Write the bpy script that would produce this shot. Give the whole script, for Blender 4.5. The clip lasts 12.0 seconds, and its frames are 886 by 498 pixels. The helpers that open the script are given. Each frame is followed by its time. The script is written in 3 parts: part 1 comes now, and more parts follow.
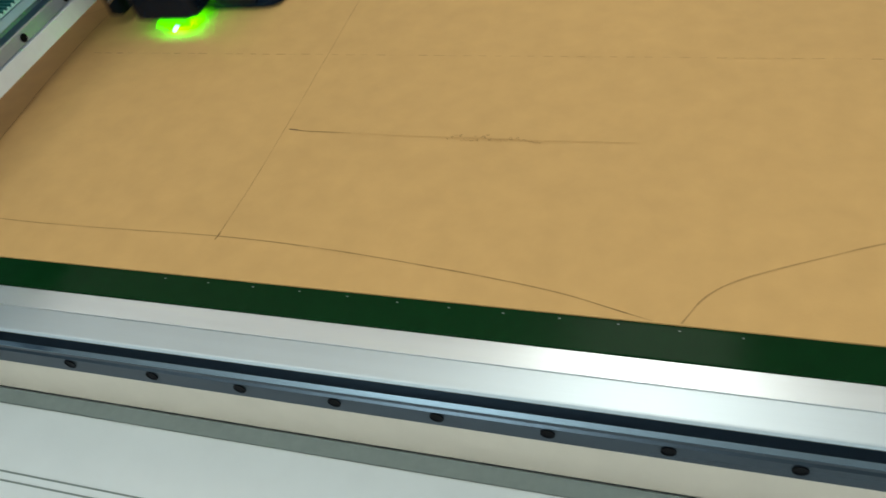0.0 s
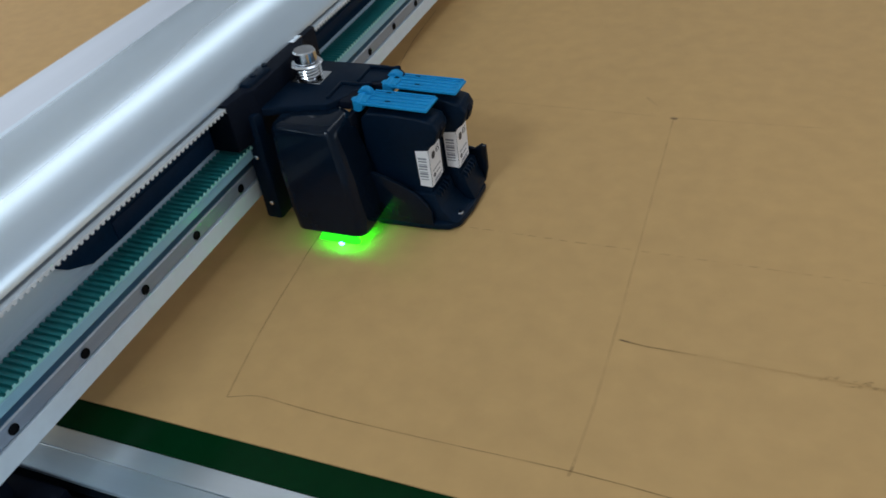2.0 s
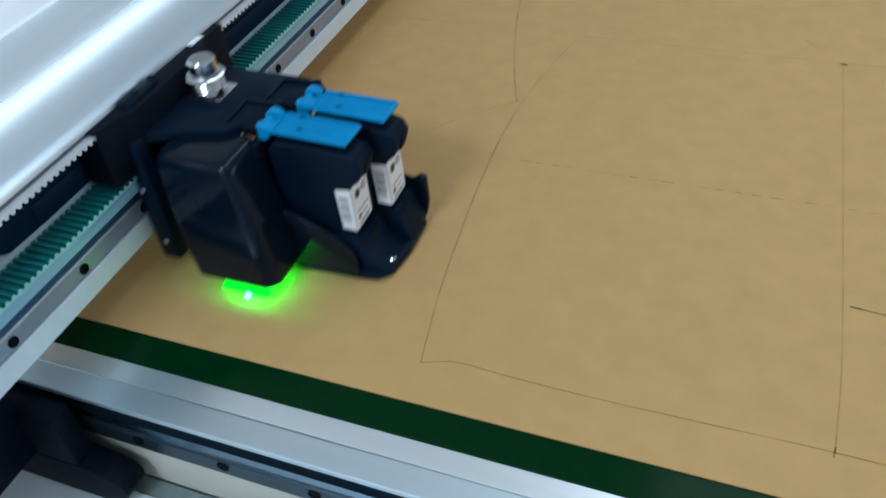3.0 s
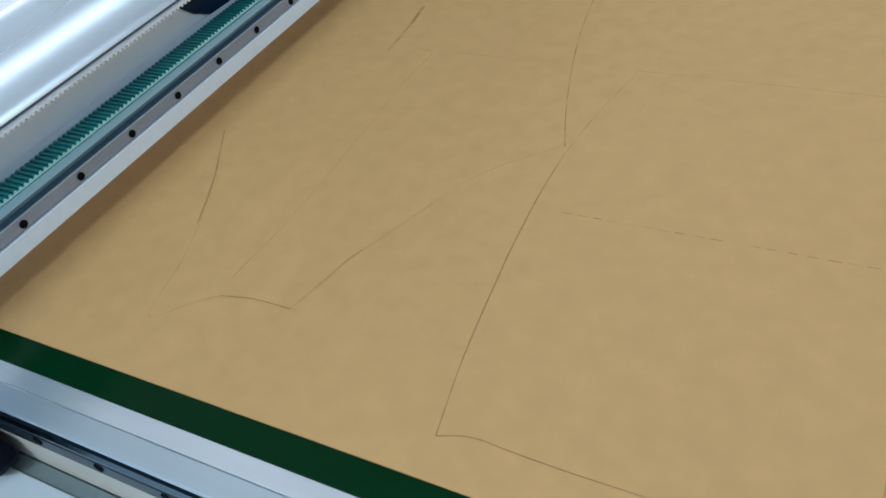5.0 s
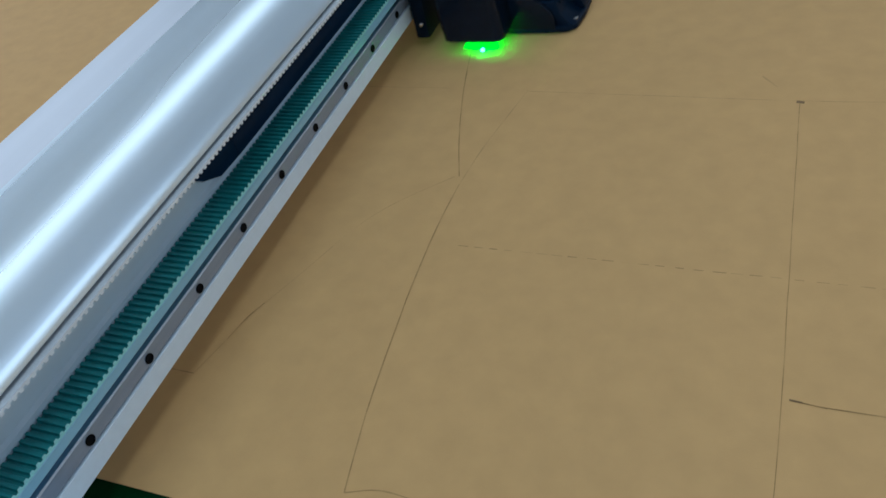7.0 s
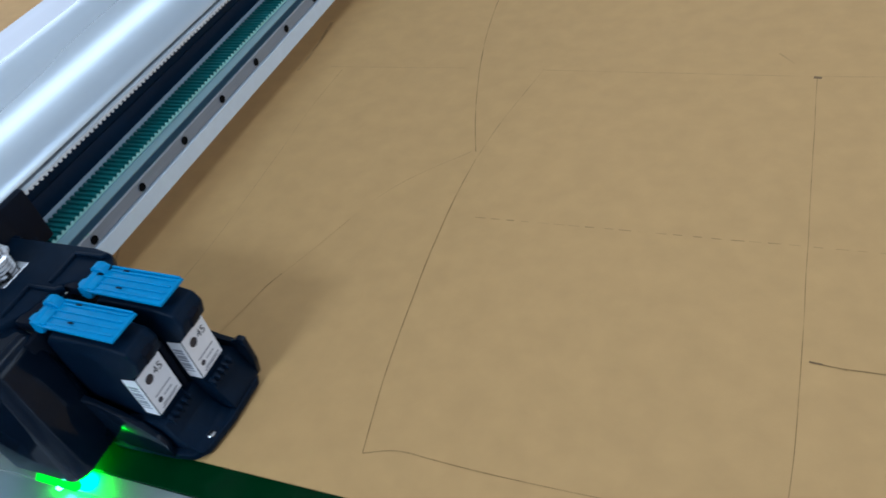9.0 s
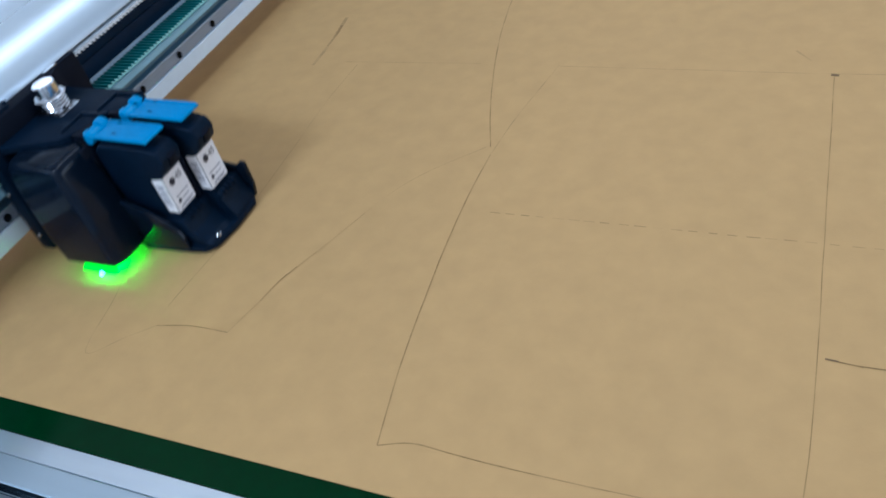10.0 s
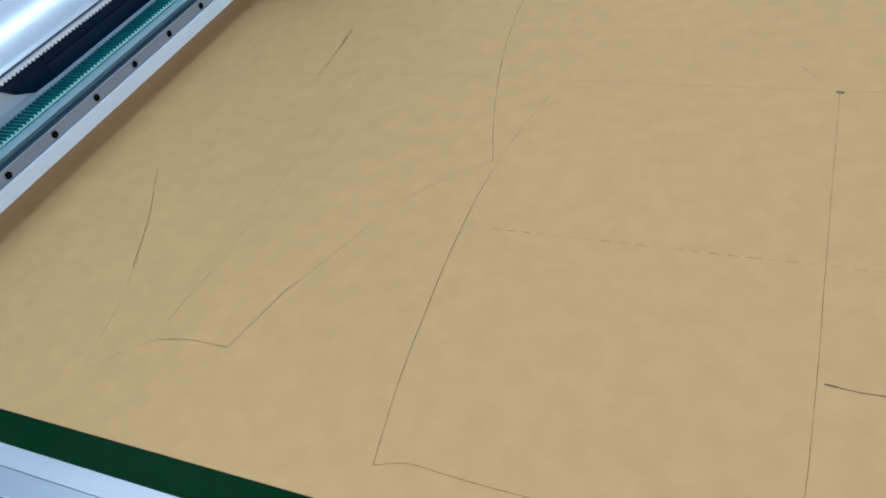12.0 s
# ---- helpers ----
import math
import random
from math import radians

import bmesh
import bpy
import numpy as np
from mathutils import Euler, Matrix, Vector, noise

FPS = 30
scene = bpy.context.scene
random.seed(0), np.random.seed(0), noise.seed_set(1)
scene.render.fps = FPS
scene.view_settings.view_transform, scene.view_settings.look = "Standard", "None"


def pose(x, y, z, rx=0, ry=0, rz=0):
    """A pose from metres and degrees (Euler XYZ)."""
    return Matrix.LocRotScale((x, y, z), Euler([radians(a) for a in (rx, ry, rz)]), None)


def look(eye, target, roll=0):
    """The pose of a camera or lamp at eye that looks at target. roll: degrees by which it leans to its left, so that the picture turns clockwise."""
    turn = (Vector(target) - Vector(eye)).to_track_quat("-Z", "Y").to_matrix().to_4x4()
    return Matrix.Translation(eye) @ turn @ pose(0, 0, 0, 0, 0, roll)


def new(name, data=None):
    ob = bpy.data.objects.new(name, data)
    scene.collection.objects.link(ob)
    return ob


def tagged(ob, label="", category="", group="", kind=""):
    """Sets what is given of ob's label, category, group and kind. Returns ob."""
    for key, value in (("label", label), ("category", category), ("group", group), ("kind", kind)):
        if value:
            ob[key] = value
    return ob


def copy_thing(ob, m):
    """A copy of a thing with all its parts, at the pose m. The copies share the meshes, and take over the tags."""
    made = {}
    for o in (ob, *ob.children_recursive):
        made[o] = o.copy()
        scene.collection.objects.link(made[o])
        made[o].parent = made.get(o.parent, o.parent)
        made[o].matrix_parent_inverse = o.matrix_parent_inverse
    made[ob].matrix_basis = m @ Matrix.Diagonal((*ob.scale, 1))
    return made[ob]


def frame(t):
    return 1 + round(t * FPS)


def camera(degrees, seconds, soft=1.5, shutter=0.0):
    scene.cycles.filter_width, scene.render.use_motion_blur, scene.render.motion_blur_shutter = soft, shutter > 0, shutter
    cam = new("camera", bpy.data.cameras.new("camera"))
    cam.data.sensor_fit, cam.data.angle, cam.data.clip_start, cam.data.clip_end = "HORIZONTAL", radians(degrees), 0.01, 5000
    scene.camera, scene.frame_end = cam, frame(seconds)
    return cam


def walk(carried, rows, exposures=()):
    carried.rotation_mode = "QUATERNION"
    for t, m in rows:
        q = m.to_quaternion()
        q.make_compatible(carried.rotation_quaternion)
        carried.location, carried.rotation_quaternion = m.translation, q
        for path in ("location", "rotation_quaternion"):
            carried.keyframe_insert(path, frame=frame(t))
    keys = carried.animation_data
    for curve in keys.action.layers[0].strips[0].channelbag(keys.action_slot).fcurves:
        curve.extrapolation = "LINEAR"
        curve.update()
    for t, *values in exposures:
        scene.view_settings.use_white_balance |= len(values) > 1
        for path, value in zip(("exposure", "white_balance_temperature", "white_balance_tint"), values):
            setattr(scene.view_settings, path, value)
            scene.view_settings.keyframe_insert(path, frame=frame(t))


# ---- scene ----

cam = camera(57.8, 12.0, 1.55, 0.35)
# seconds, eye, target, roll
PATH = [
    (0, (0.528, -0.268, 0.349), (-0.057, 0.996, -1.086), -13.7),
    (0.2, (0.522, -0.262, 0.354), (0.036, 0.734, -0.800), -14.1),
    (0.5, (0.515, -0.262, 0.36), (-0.116, 1.014, -1.045), -13.7),
    (1, (0.497, -0.251, 0.375), (-0.189, 1.079, -0.951), -12.9),
    (1.2, (0.467, -0.250, 0.384), (-0.088, 0.842, -0.646), -11.9),
    (1.5, (0.438, -0.256, 0.41), (-0.308, 1.132, -0.822), -11.0),
    (1.7, (0.385, -0.243, 0.401), (-0.195, 0.890, -0.568), -9.3),
    (2, (0.301, -0.239, 0.393), (-0.375, 1.177, -0.847), -7.9),
    (2.2, (0.260, -0.228, 0.378), (-0.246, 0.898, -0.640), -7.9),
    (2.5, (0.183, -0.241, 0.38), (-0.358, 1.14, -0.961), -5.1),
    (2.7, (0.162, -0.246, 0.378), (-0.285, 0.852, -0.697), -6.1),
    (3, (0.151, -0.249, 0.377), (-0.468, 1.096, -0.967), -6.4),
    (3.2, (0.154, -0.236, 0.379), (-0.388, 0.813, -0.700), -7.6),
    (3.5, (0.163, -0.225, 0.385), (-0.611, 1.068, -0.93), -9.2),
    (3.7, (0.164, -0.213, 0.378), (-0.480, 0.816, -0.664), -9.6),
    (5.5, (0.193, -0.189, 0.402), (-0.667, 1.021, -0.938), -13.4),
    (6, (0.187, -0.187, 0.404), (-0.607, 1.045, -0.957), -13.9),
    (6.2, (0.196, -0.179, 0.402), (-0.486, 0.873, -0.746), -14.7),
    (6.5, (0.214, -0.155, 0.408), (-0.57, 1.098, -0.939), -15.4),
    (6.7, (0.218, -0.153, 0.415), (-0.421, 0.924, -0.735), -15.4),
    (8.3, (0.212, -0.174, 0.393), (-0.377, 0.873, -0.664), -15.1),
    (8.5, (0.218, -0.172, 0.396), (-0.543, 1.116, -0.931), -15.9),
    (9, (0.215, -0.177, 0.396), (-0.551, 1.104, -0.936), -15.6),
    (9.5, (0.213, -0.178, 0.398), (-0.563, 1.089, -0.941), -15.7),
    (10, (0.212, -0.181, 0.396), (-0.574, 1.088, -0.935), -15.7),
    (10.5, (0.21, -0.176, 0.399), (-0.571, 1.085, -0.943), -15.5),
    (11, (0.212, -0.175, 0.397), (-0.58, 1.09, -0.934), -15.7),
    (11.5, (0.218, -0.17, 0.397), (-0.58, 1.09, -0.936), -15.9),
    (12, (0.217, -0.17, 0.402), (-0.592, 1.092, -0.922), -15.8),
]
# seconds, stops, kelvin, tint
EXPOSURES = [(0, 0.03, 8500, 13), (0.5, 0.15, 8500, 13), (1, 0.22, 7800, 13), (1.5, 0.24, 7000, 14), (2, -0.45, 6750, 16), (2.5, -0.13, 6400, 14),
             (3, -0.09, 6400, 12), (3.5, -0.10, 6530, 17), (5.5, -0.02, 6250, 14), (6, -0.30, 6150, 16), (6.5, -0.43, 6150, 12), (8.5, -0.31, 6050, 17),
             (9, -0.15, 6070, 17), (9.5, -0.04, 6000, 16), (10, 0.06, 5850, 18), (10.5, 0.15, 5800, 17), (11, 0.17, 5780, 15), (11.5, 0.18, 5720, 15),
             (12, 0.20, 5750, 15)]
walk(cam, [(t, look(e, g, r)) for t, e, g, r in PATH], EXPOSURES)

# ---- light: a workshop with a window wall and ceiling strips ----
world = bpy.data.worlds.new("world")
scene.world = world
world.use_nodes = True
wn = world.node_tree.nodes
sky = wn.new("ShaderNodeTexSky")
sky.sky_type = "NISHITA"
sky.sun_disc = False
sky.sun_elevation, sky.sun_rotation = radians(40), radians(-90)
world.node_tree.links.new(sky.outputs[0], wn["Background"].inputs[0])
wn["Background"].inputs[1].default_value = 0.1


def area(name, at, target, w, h, watts, colour):
    lamp = bpy.data.lights.new(name, "AREA")
    lamp.shape, lamp.size, lamp.size_y, lamp.energy, lamp.color = "RECTANGLE", w, h, watts, colour
    ob = new(name, lamp)
    ob.matrix_basis = look(at, target)
    return ob


COOL = (0.77, 0.91, 1.0)
area("window_light", (-2.92, 0.6, 0.95), (0, 0.6, 0.6), 4.4, 1.5, 45, (0.82, 0.93, 1.0))
area("window_light", (3.32, 0.9, 0.85), (0, 0.9, 0.75), 2.6, 1.3, 21, COOL)
area("ceiling_strip_light", (0.42, 1.75, 2.17), (0.42, 1.75, 0), 0.60, 4.4, 22, COOL)
area("ceiling_panel_light", (-0.42, -2.10, 2.17), (-0.42, -2.10, 0), 0.7, 0.65, 46, (0.69, 0.88, 1.0))


# ---- materials ----
def material(name, base, rough=0.5, metal=0.0, vary=0.12, scale=40.0, bump=0.0, bump_scale=300.0, stretch=(1, 1, 1), coat=0.0, rough_vary=0.08, spec=0.5):
    """A surface with two scales of tone, worn gloss and fine relief."""
    m = bpy.data.materials.new(name)
    m.use_nodes = True
    n, l = m.node_tree.nodes, m.node_tree.links
    p = n["Principled BSDF"]
    co, mp = n.new("ShaderNodeTexCoord"), n.new("ShaderNodeMapping")
    mp.inputs["Scale"].default_value = stretch
    l.new(co.outputs["Object"], mp.inputs[0])
    big, fine = n.new("ShaderNodeTexNoise"), n.new("ShaderNodeTexNoise")
    big.inputs["Scale"].default_value, fine.inputs["Scale"].default_value = scale * 0.2, scale * 4
    big.inputs["Detail"].default_value, fine.inputs["Detail"].default_value = 4, 3
    for t in (big, fine):
        l.new(mp.outputs[0], t.inputs["Vector"])
    mid = n.new("ShaderNodeMath")
    mid.operation = "ADD"
    l.new(big.outputs[0], mid.inputs[0]), l.new(fine.outputs[0], mid.inputs[1])
    tone = n.new("ShaderNodeMapRange")
    tone.inputs["From Min"].default_value, tone.inputs["From Max"].default_value = 0.6, 1.4
    tone.inputs["To Min"].default_value, tone.inputs["To Max"].default_value = 1 - vary, 1 + vary
    l.new(mid.outputs[0], tone.inputs[0])
    mul = n.new("ShaderNodeVectorMath")
    mul.operation = "SCALE"
    mul.inputs[0].default_value = base
    l.new(tone.outputs[0], mul.inputs["Scale"])
    l.new(mul.outputs[0], p.inputs["Base Color"])
    gloss = n.new("ShaderNodeMapRange")
    gloss.inputs["From Min"].default_value, gloss.inputs["From Max"].default_value = 0.3, 0.7
    gloss.inputs["To Min"].default_value, gloss.inputs["To Max"].default_value = max(rough - rough_vary, 0.03), rough + rough_vary
    l.new(big.outputs[0], gloss.inputs[0])
    l.new(gloss.outputs[0], p.inputs["Roughness"])
    p.inputs["Metallic"].default_value = metal
    p.inputs["Specular IOR Level"].default_value = spec
    p.inputs["Coat Weight"].default_value = coat
    p.inputs["Coat Roughness"].default_value = 0.06
    if bump:
        tex, bp = n.new("ShaderNodeTexNoise"), n.new("ShaderNodeBump")
        tex.inputs["Scale"].default_value, tex.inputs["Detail"].default_value = bump_scale, 4
        l.new(mp.outputs[0], tex.inputs["Vector"])
        bp.inputs["Strength"].default_value, bp.inputs["Distance"].default_value = bump, 0.001
        l.new(tex.outputs[0], bp.inputs["Height"])
        l.new(bp.outputs[0], p.inputs["Normal"])
    return m


def glowing(name, colour, strength):
    m = bpy.data.materials.new(name)
    m.use_nodes = True
    p = m.node_tree.nodes["Principled BSDF"]
    p.inputs["Base Color"].default_value = (0.0, 0.02, 0.0, 1)
    p.inputs["Specular IOR Level"].default_value = 0.0
    p.inputs["Emission Color"].default_value = (*colour, 1)
    p.inputs["Emission Strength"].default_value = strength
    return m


KRAFT = material("kraft_paper", (0.580, 0.350, 0.142), 0.75, 0, 0.08, 12, 0.05, 700, (1, 1, 1), spec=0.25)


def ink_material(name, colour, low, high):
    m = material(name, colour, 0.75, 0, 0.1, 200)
    n, l = m.node_tree.nodes, m.node_tree.links
    p = n["Principled BSDF"]
    p.inputs["Specular IOR Level"].default_value = 0.25
    tex, ramp, mix, co = n.new("ShaderNodeTexNoise"), n.new("ShaderNodeMapRange"), n.new("ShaderNodeMix"), n.new("ShaderNodeTexCoord")
    tex.inputs["Scale"].default_value, tex.inputs["Detail"].default_value, tex.inputs["Roughness"].default_value = 38, 6, 0.7
    l.new(co.outputs["Object"], tex.inputs["Vector"])
    ramp.inputs["From Min"].default_value, ramp.inputs["From Max"].default_value = 0.36, 0.64
    ramp.inputs["To Min"].default_value, ramp.inputs["To Max"].default_value = low, high
    l.new(tex.outputs[0], ramp.inputs[0])
    mix.data_type = "RGBA"
    l.new(ramp.outputs[0], mix.inputs[0])
    mix_a, mix_b, out = mix.inputs[6], mix.inputs[7], mix.outputs[2]
    mix_a.default_value, mix_b.default_value = (0.580, 0.350, 0.142, 1), (*colour, 1)
    l.new(out, p.inputs["Base Color"])
    return m


INK = ink_material("faded_ink", (0.24, 0.140, 0.052), 0.3, 1.0)
INK_FAINT = ink_material("faint_ink", (0.40, 0.245, 0.100), 0.0, 0.9)
INK_DARK = ink_material("dark_ink", (0.19, 0.115, 0.055), 0.8, 1.0)
GREEN_GLASS = material("dark_green_acrylic", (0.0, 0.026, 0.007), 0.16, 0, 0.15, 20, 0.02, 80, spec=0.08)
ALU = material("satin_aluminium", (0.74, 0.85, 0.93), 0.28, 0.68, 0.05, 20, 0.03, 900, (1, 0.02, 1))
ALU_FLAT = material("pale_coated_aluminium", (0.68, 0.72, 0.79), 0.45, 0.1, 0.05, 20, 0.03, 900, (1, 0.02, 1))
ALU_X = material("brushed_aluminium", (0.64, 0.76, 0.84), 0.32, 0.92, 0.06, 20, 0.04, 900, (0.02, 1, 1))
ALU_POLISHED = material("polished_aluminium", (0.84, 0.92, 0.98), 0.27, 0.88, 0.06, 25, 0.03, 60, (0.1, 1, 1), rough_vary=0.05)
WHITE_BAR = material("white_powder_coat", (0.73, 0.84, 0.92), 0.42, 0, 0.05, 30, 0.04, 700)
ANODISED = material("pale_anodised_aluminium", (0.60, 0.71, 0.80), 0.34, 0.2, 0.06, 20, 0.03, 900, (1, 0.02, 1))
LEDGE = material("blue_grey_aluminium", (0.30, 0.58, 0.74), 0.30, 0.1, 0.06, 20, 0.03, 900, (1, 0.02, 1))
STEEL = material("blued_rail_steel", (0.13, 0.25, 0.37), 0.36, 0.7, 0.10, 30, 0.02, 400, (1, 0.05, 1))
STEEL_X = material("dark_rail_steel", (0.035, 0.060, 0.085), 0.24, 0.75, 0.12, 30, 0.02, 400, (0.05, 1, 1))
RAIL_BACK = material("blued_beam_paint", (0.075, 0.115, 0.145), 0.3, 0.4, 0.10, 30, 0.02, 400, (0.05, 1, 1))
# paler than the rail steel: the chamfer's highlight is put into this colour
RAIL_HIGHLIGHT = material("rail_highlight_steel", (0.16, 0.25, 0.32), 0.12, 1.0, 0.1, 30, 0.02, 400, (0.05, 1, 1), rough_vary=0.04)
RAIL_FACE = material("pale_rail_steel", (0.30, 0.36, 0.45), 0.30, 0.2, 0.10, 60, 0.02, 500, (1, 0.1, 1))
RAIL_EDGE = material("pale_rail_edge", (0.72, 0.78, 0.84), 0.25, 0.4, 0.08, 60, 0.02, 500, (1, 0.1, 1))
HOLE = material("bolt_hole_black", (0.003, 0.004, 0.006), 0.6, spec=0.08)
BELT_GREEN = material("green_belt_fabric", (0.002, 0.20, 0.21), 0.5, 0, 0.2, 200, 0.2, 2500)
BELT_WHITE = material("pale_belt_edge", (0.30, 0.68, 0.68), 0.5, 0, 0.1, 300)
BELT_PALE = material("white_belt_edge", (0.76, 0.80, 0.83), 0.5, 0, 0.1, 300)
BELT_GREY = material("grey_belt_back", (0.46, 0.50, 0.53), 0.5, 0, 0.1, 300)
BLACK_GLOSS = material("glossy_black_plastic", (0.003, 0.008, 0.017), 0.10, 0, 0.2, 30, 0.01, 60, coat=0.07, rough_vary=0.02, spec=0.16)
BLACK = material("satin_black_plastic", (0.002, 0.010, 0.024), 0.42, 0, 0.2, 60, 0.08, 900, spec=0.09)
BLACK_MATT = material("matt_black_plastic", (0.002, 0.005, 0.013), 0.6, 0, 0.25, 80, 0.1, 1200, spec=0.12)
CHAIN = material("black_cable_sheath", (0.002, 0.016, 0.042), 0.45, 0, 0.2, 60, spec=0.12)
BLUE = material("blue_latch_plastic", (0.0, 0.265, 0.56), 0.42, 0, 0.12, 60, 0.03, 500, spec=0.14)
CHROME = material("bright_steel", (0.75, 0.76, 0.78), 0.14, 1.0, 0.06, 80)
LABEL = material("white_paper_label", (0.90, 0.89, 0.91), 0.5, 0, 0.03, 60)
PRINT = material("label_print", (0.025, 0.025, 0.04), 0.5)
PRINT_GREY = material("label_print_grey", (0.30, 0.30, 0.34), 0.5)
LED = glowing("green_led", (0.0, 1.0, 0.02), 2.0)
LED_DOWN = glowing("green_led_chip", (0.0, 1.0, 0.01), 180.0)
LED_CORE = glowing("white_green_led", (0.12, 1.0, 0.80), 9.0)
CREAM = material("cream_painted_steel", (0.60, 0.57, 0.50), 0.45, 0, 0.05, 12, 0.04, 500)
PANEL = material("white_painted_panel", (0.65, 0.74, 0.78), 0.30, 0, 0.04, 8, 0.03, 300)
GASKET = material("grey_seal", (0.20, 0.26, 0.26), 0.4, 0, 0.1, 40)
WALL = material("white_wall_paint", (0.76, 0.77, 0.78), 0.8, 0, 0.03, 3)
CEILING = material("white_ceiling_paint", (0.86, 0.87, 0.88), 0.8, 0, 0.03, 3)
FLOOR = material("grey_floor_paint", (0.33, 0.34, 0.35), 0.5, 0, 0.1, 3)


# ---- building ----
def done(bm, name, mats, smooth=False):
    bmesh.ops.recalc_face_normals(bm, faces=bm.faces)
    me = bpy.data.meshes.new(name)
    bm.to_mesh(me)
    bm.free()
    for m in (mats if isinstance(mats, (list, tuple)) else [mats]):
        me.materials.append(m)
    if smooth:
        for f in me.polygons:
            f.use_smooth = True
        me.set_sharp_from_angle(angle=radians(35))
    return me


def part(name, bm, mats, parent, label="", smooth=False):
    ob = new(name, done(bm, name, mats, smooth))
    if parent:
        ob.parent = parent
    return tagged(ob, label) if label else ob


def empty(name, label, category, group="", kind=""):
    ob = new(name)
    ob.empty_display_size = 0.02
    return tagged(ob, label, category, group, kind)


def bevelled(bm, r, segments=2, edges=None):
    if r > 0:
        bmesh.ops.bevel(bm, geom=edges or bm.edges[:], offset=r, segments=segments, affect="EDGES", profile=0.5, clamp_overlap=True)
    return bm


def box(x0, x1, y0, y1, z0, z1, r=0.0, bm=None, segments=2):
    b = bmesh.new()
    bmesh.ops.create_cube(b, size=1)
    for v in b.verts:
        v.co = ((x0 + x1) / 2 + v.co.x * (x1 - x0), (y0 + y1) / 2 + v.co.y * (y1 - y0), (z0 + z1) / 2 + v.co.z * (z1 - z0))
    bevelled(b, r, segments)
    return merge(bm, b) if bm else b


def merge(bm, other):
    me = bpy.data.meshes.new("join")
    other.to_mesh(me)
    other.free()
    bm.from_mesh(me)
    bpy.data.meshes.remove(me)
    return bm


def prism(outline, axis, a, b, r=0.0, segments=2):
    """A closed outline drawn out along an axis from a to b. The outline is in the two other axes, in the order x, y, z."""
    bm = bmesh.new()

    def at(p, s):
        return {"x": (s, p[0], p[1]), "y": (p[0], s, p[1]), "z": (p[0], p[1], s)}[axis]
    lo, hi = [bm.verts.new(at(p, a)) for p in outline], [bm.verts.new(at(p, b)) for p in outline]
    bm.faces.new(lo), bm.faces.new(hi)
    for i in range(len(outline)):
        j = (i + 1) % len(outline)
        bm.faces.new((lo[i], lo[j], hi[j], hi[i]))
    bmesh.ops.recalc_face_normals(bm, faces=bm.faces)
    return bevelled(bm, r, segments)


def loft(rings):
    """Closed rings of equal count, joined one to the next and capped."""
    bm = bmesh.new()
    vs = [[bm.verts.new(p) for p in ring] for ring in rings]
    k = len(rings[0])
    for a, b in zip(vs, vs[1:]):
        for i in range(k):
            bm.faces.new((a[i], a[(i + 1) % k], b[(i + 1) % k], b[i]))
    bm.faces.new(vs[0]), bm.faces.new(vs[-1])
    return bm


def turned(profile, at, steps=24, axis="z"):
    """Rings of (radius, height) about an upright axis through at; or one that lies along x."""
    rings = []
    for r, h in profile:
        ring = []
        for i in range(steps):
            a = 2 * math.pi * i / steps
            c, s = max(r, 1e-5) * math.cos(a), max(r, 1e-5) * math.sin(a)
            ring.append((at[0] + c, at[1] + s, at[2] + h) if axis == "z" else (at[0] + h, at[1] + c, at[2] + s) if axis == "x" else (at[0] + c, at[1] + h, at[2] + s))
        rings.append(ring)
    return loft(rings)


def rounded(x0, x1, y0, y1, z, r, n=5):
    """A ring with round corners in a level plane."""
    out = []
    for cx, cy, a0 in ((x1 - r, y1 - r, 0), (x0 + r, y1 - r, 90), (x0 + r, y0 + r, 180), (x1 - r, y0 + r, 270)):
        for i in range(n):
            a = radians(a0 + 90 * i / (n - 1))
            out.append((cx + r * math.cos(a), cy + r * math.sin(a), z))
    return out


def smooth_line(points, step=0.004):
    """A soft curve through a few control points."""
    pts = [Vector((*p, 0)) for p in points]
    pts = [pts[0] * 2 - pts[1], *pts, pts[-1] * 2 - pts[-2]]
    out = []
    for a, b, c, d in zip(pts, pts[1:], pts[2:], pts[3:]):
        n = max(2, int((c - b).length / step))
        for i in range(n):
            t = i / n
            out.append(0.5 * (2 * b + (c - a) * t + (2 * a - 5 * b + 4 * c - d) * t * t + (3 * b - a - 3 * c + d) * t ** 3))
    return out + [pts[-2]]


# ---- the room ----
def structure(name, bm, mat, label):
    return tagged(part(name, bm, mat, None), label, "", "", "structure")


X0, X1, Y0, Y1, Z0, Z1 = -3.0, 3.4, -2.6, 4.0, -0.85, 2.2
structure("floor", box(X0, X1, Y0, Y1, Z0 - 0.1, Z0), FLOOR, "grey painted concrete workshop floor")
structure("ceiling", box(X0, X1, Y0, Y1, Z1, Z1 + 0.1), CEILING, "plain white workshop ceiling")
structure("wall_north", box(X0 - 0.15, X1 + 0.15, Y1, Y1 + 0.15, Z0, Z1), WALL, "plain white workshop wall")
structure("wall_south", box(X0 - 0.15, X1 + 0.15, Y0 - 0.15, Y0, Z0, Z1), WALL, "plain white workshop wall")
WY0, WY1, WZ0, WZ1 = -1.7, 2.9, 0.15, 1.75
west = box(X0 - 0.15, X0, Y0, Y1, Z0, WZ0)
for y0, y1, z0, z1 in ((Y0, Y1, WZ1, Z1), (Y0, WY0, WZ0, WZ1), (WY1, Y1, WZ0, WZ1)):
    box(X0 - 0.15, X0, y0, y1, z0, z1, bm=west)
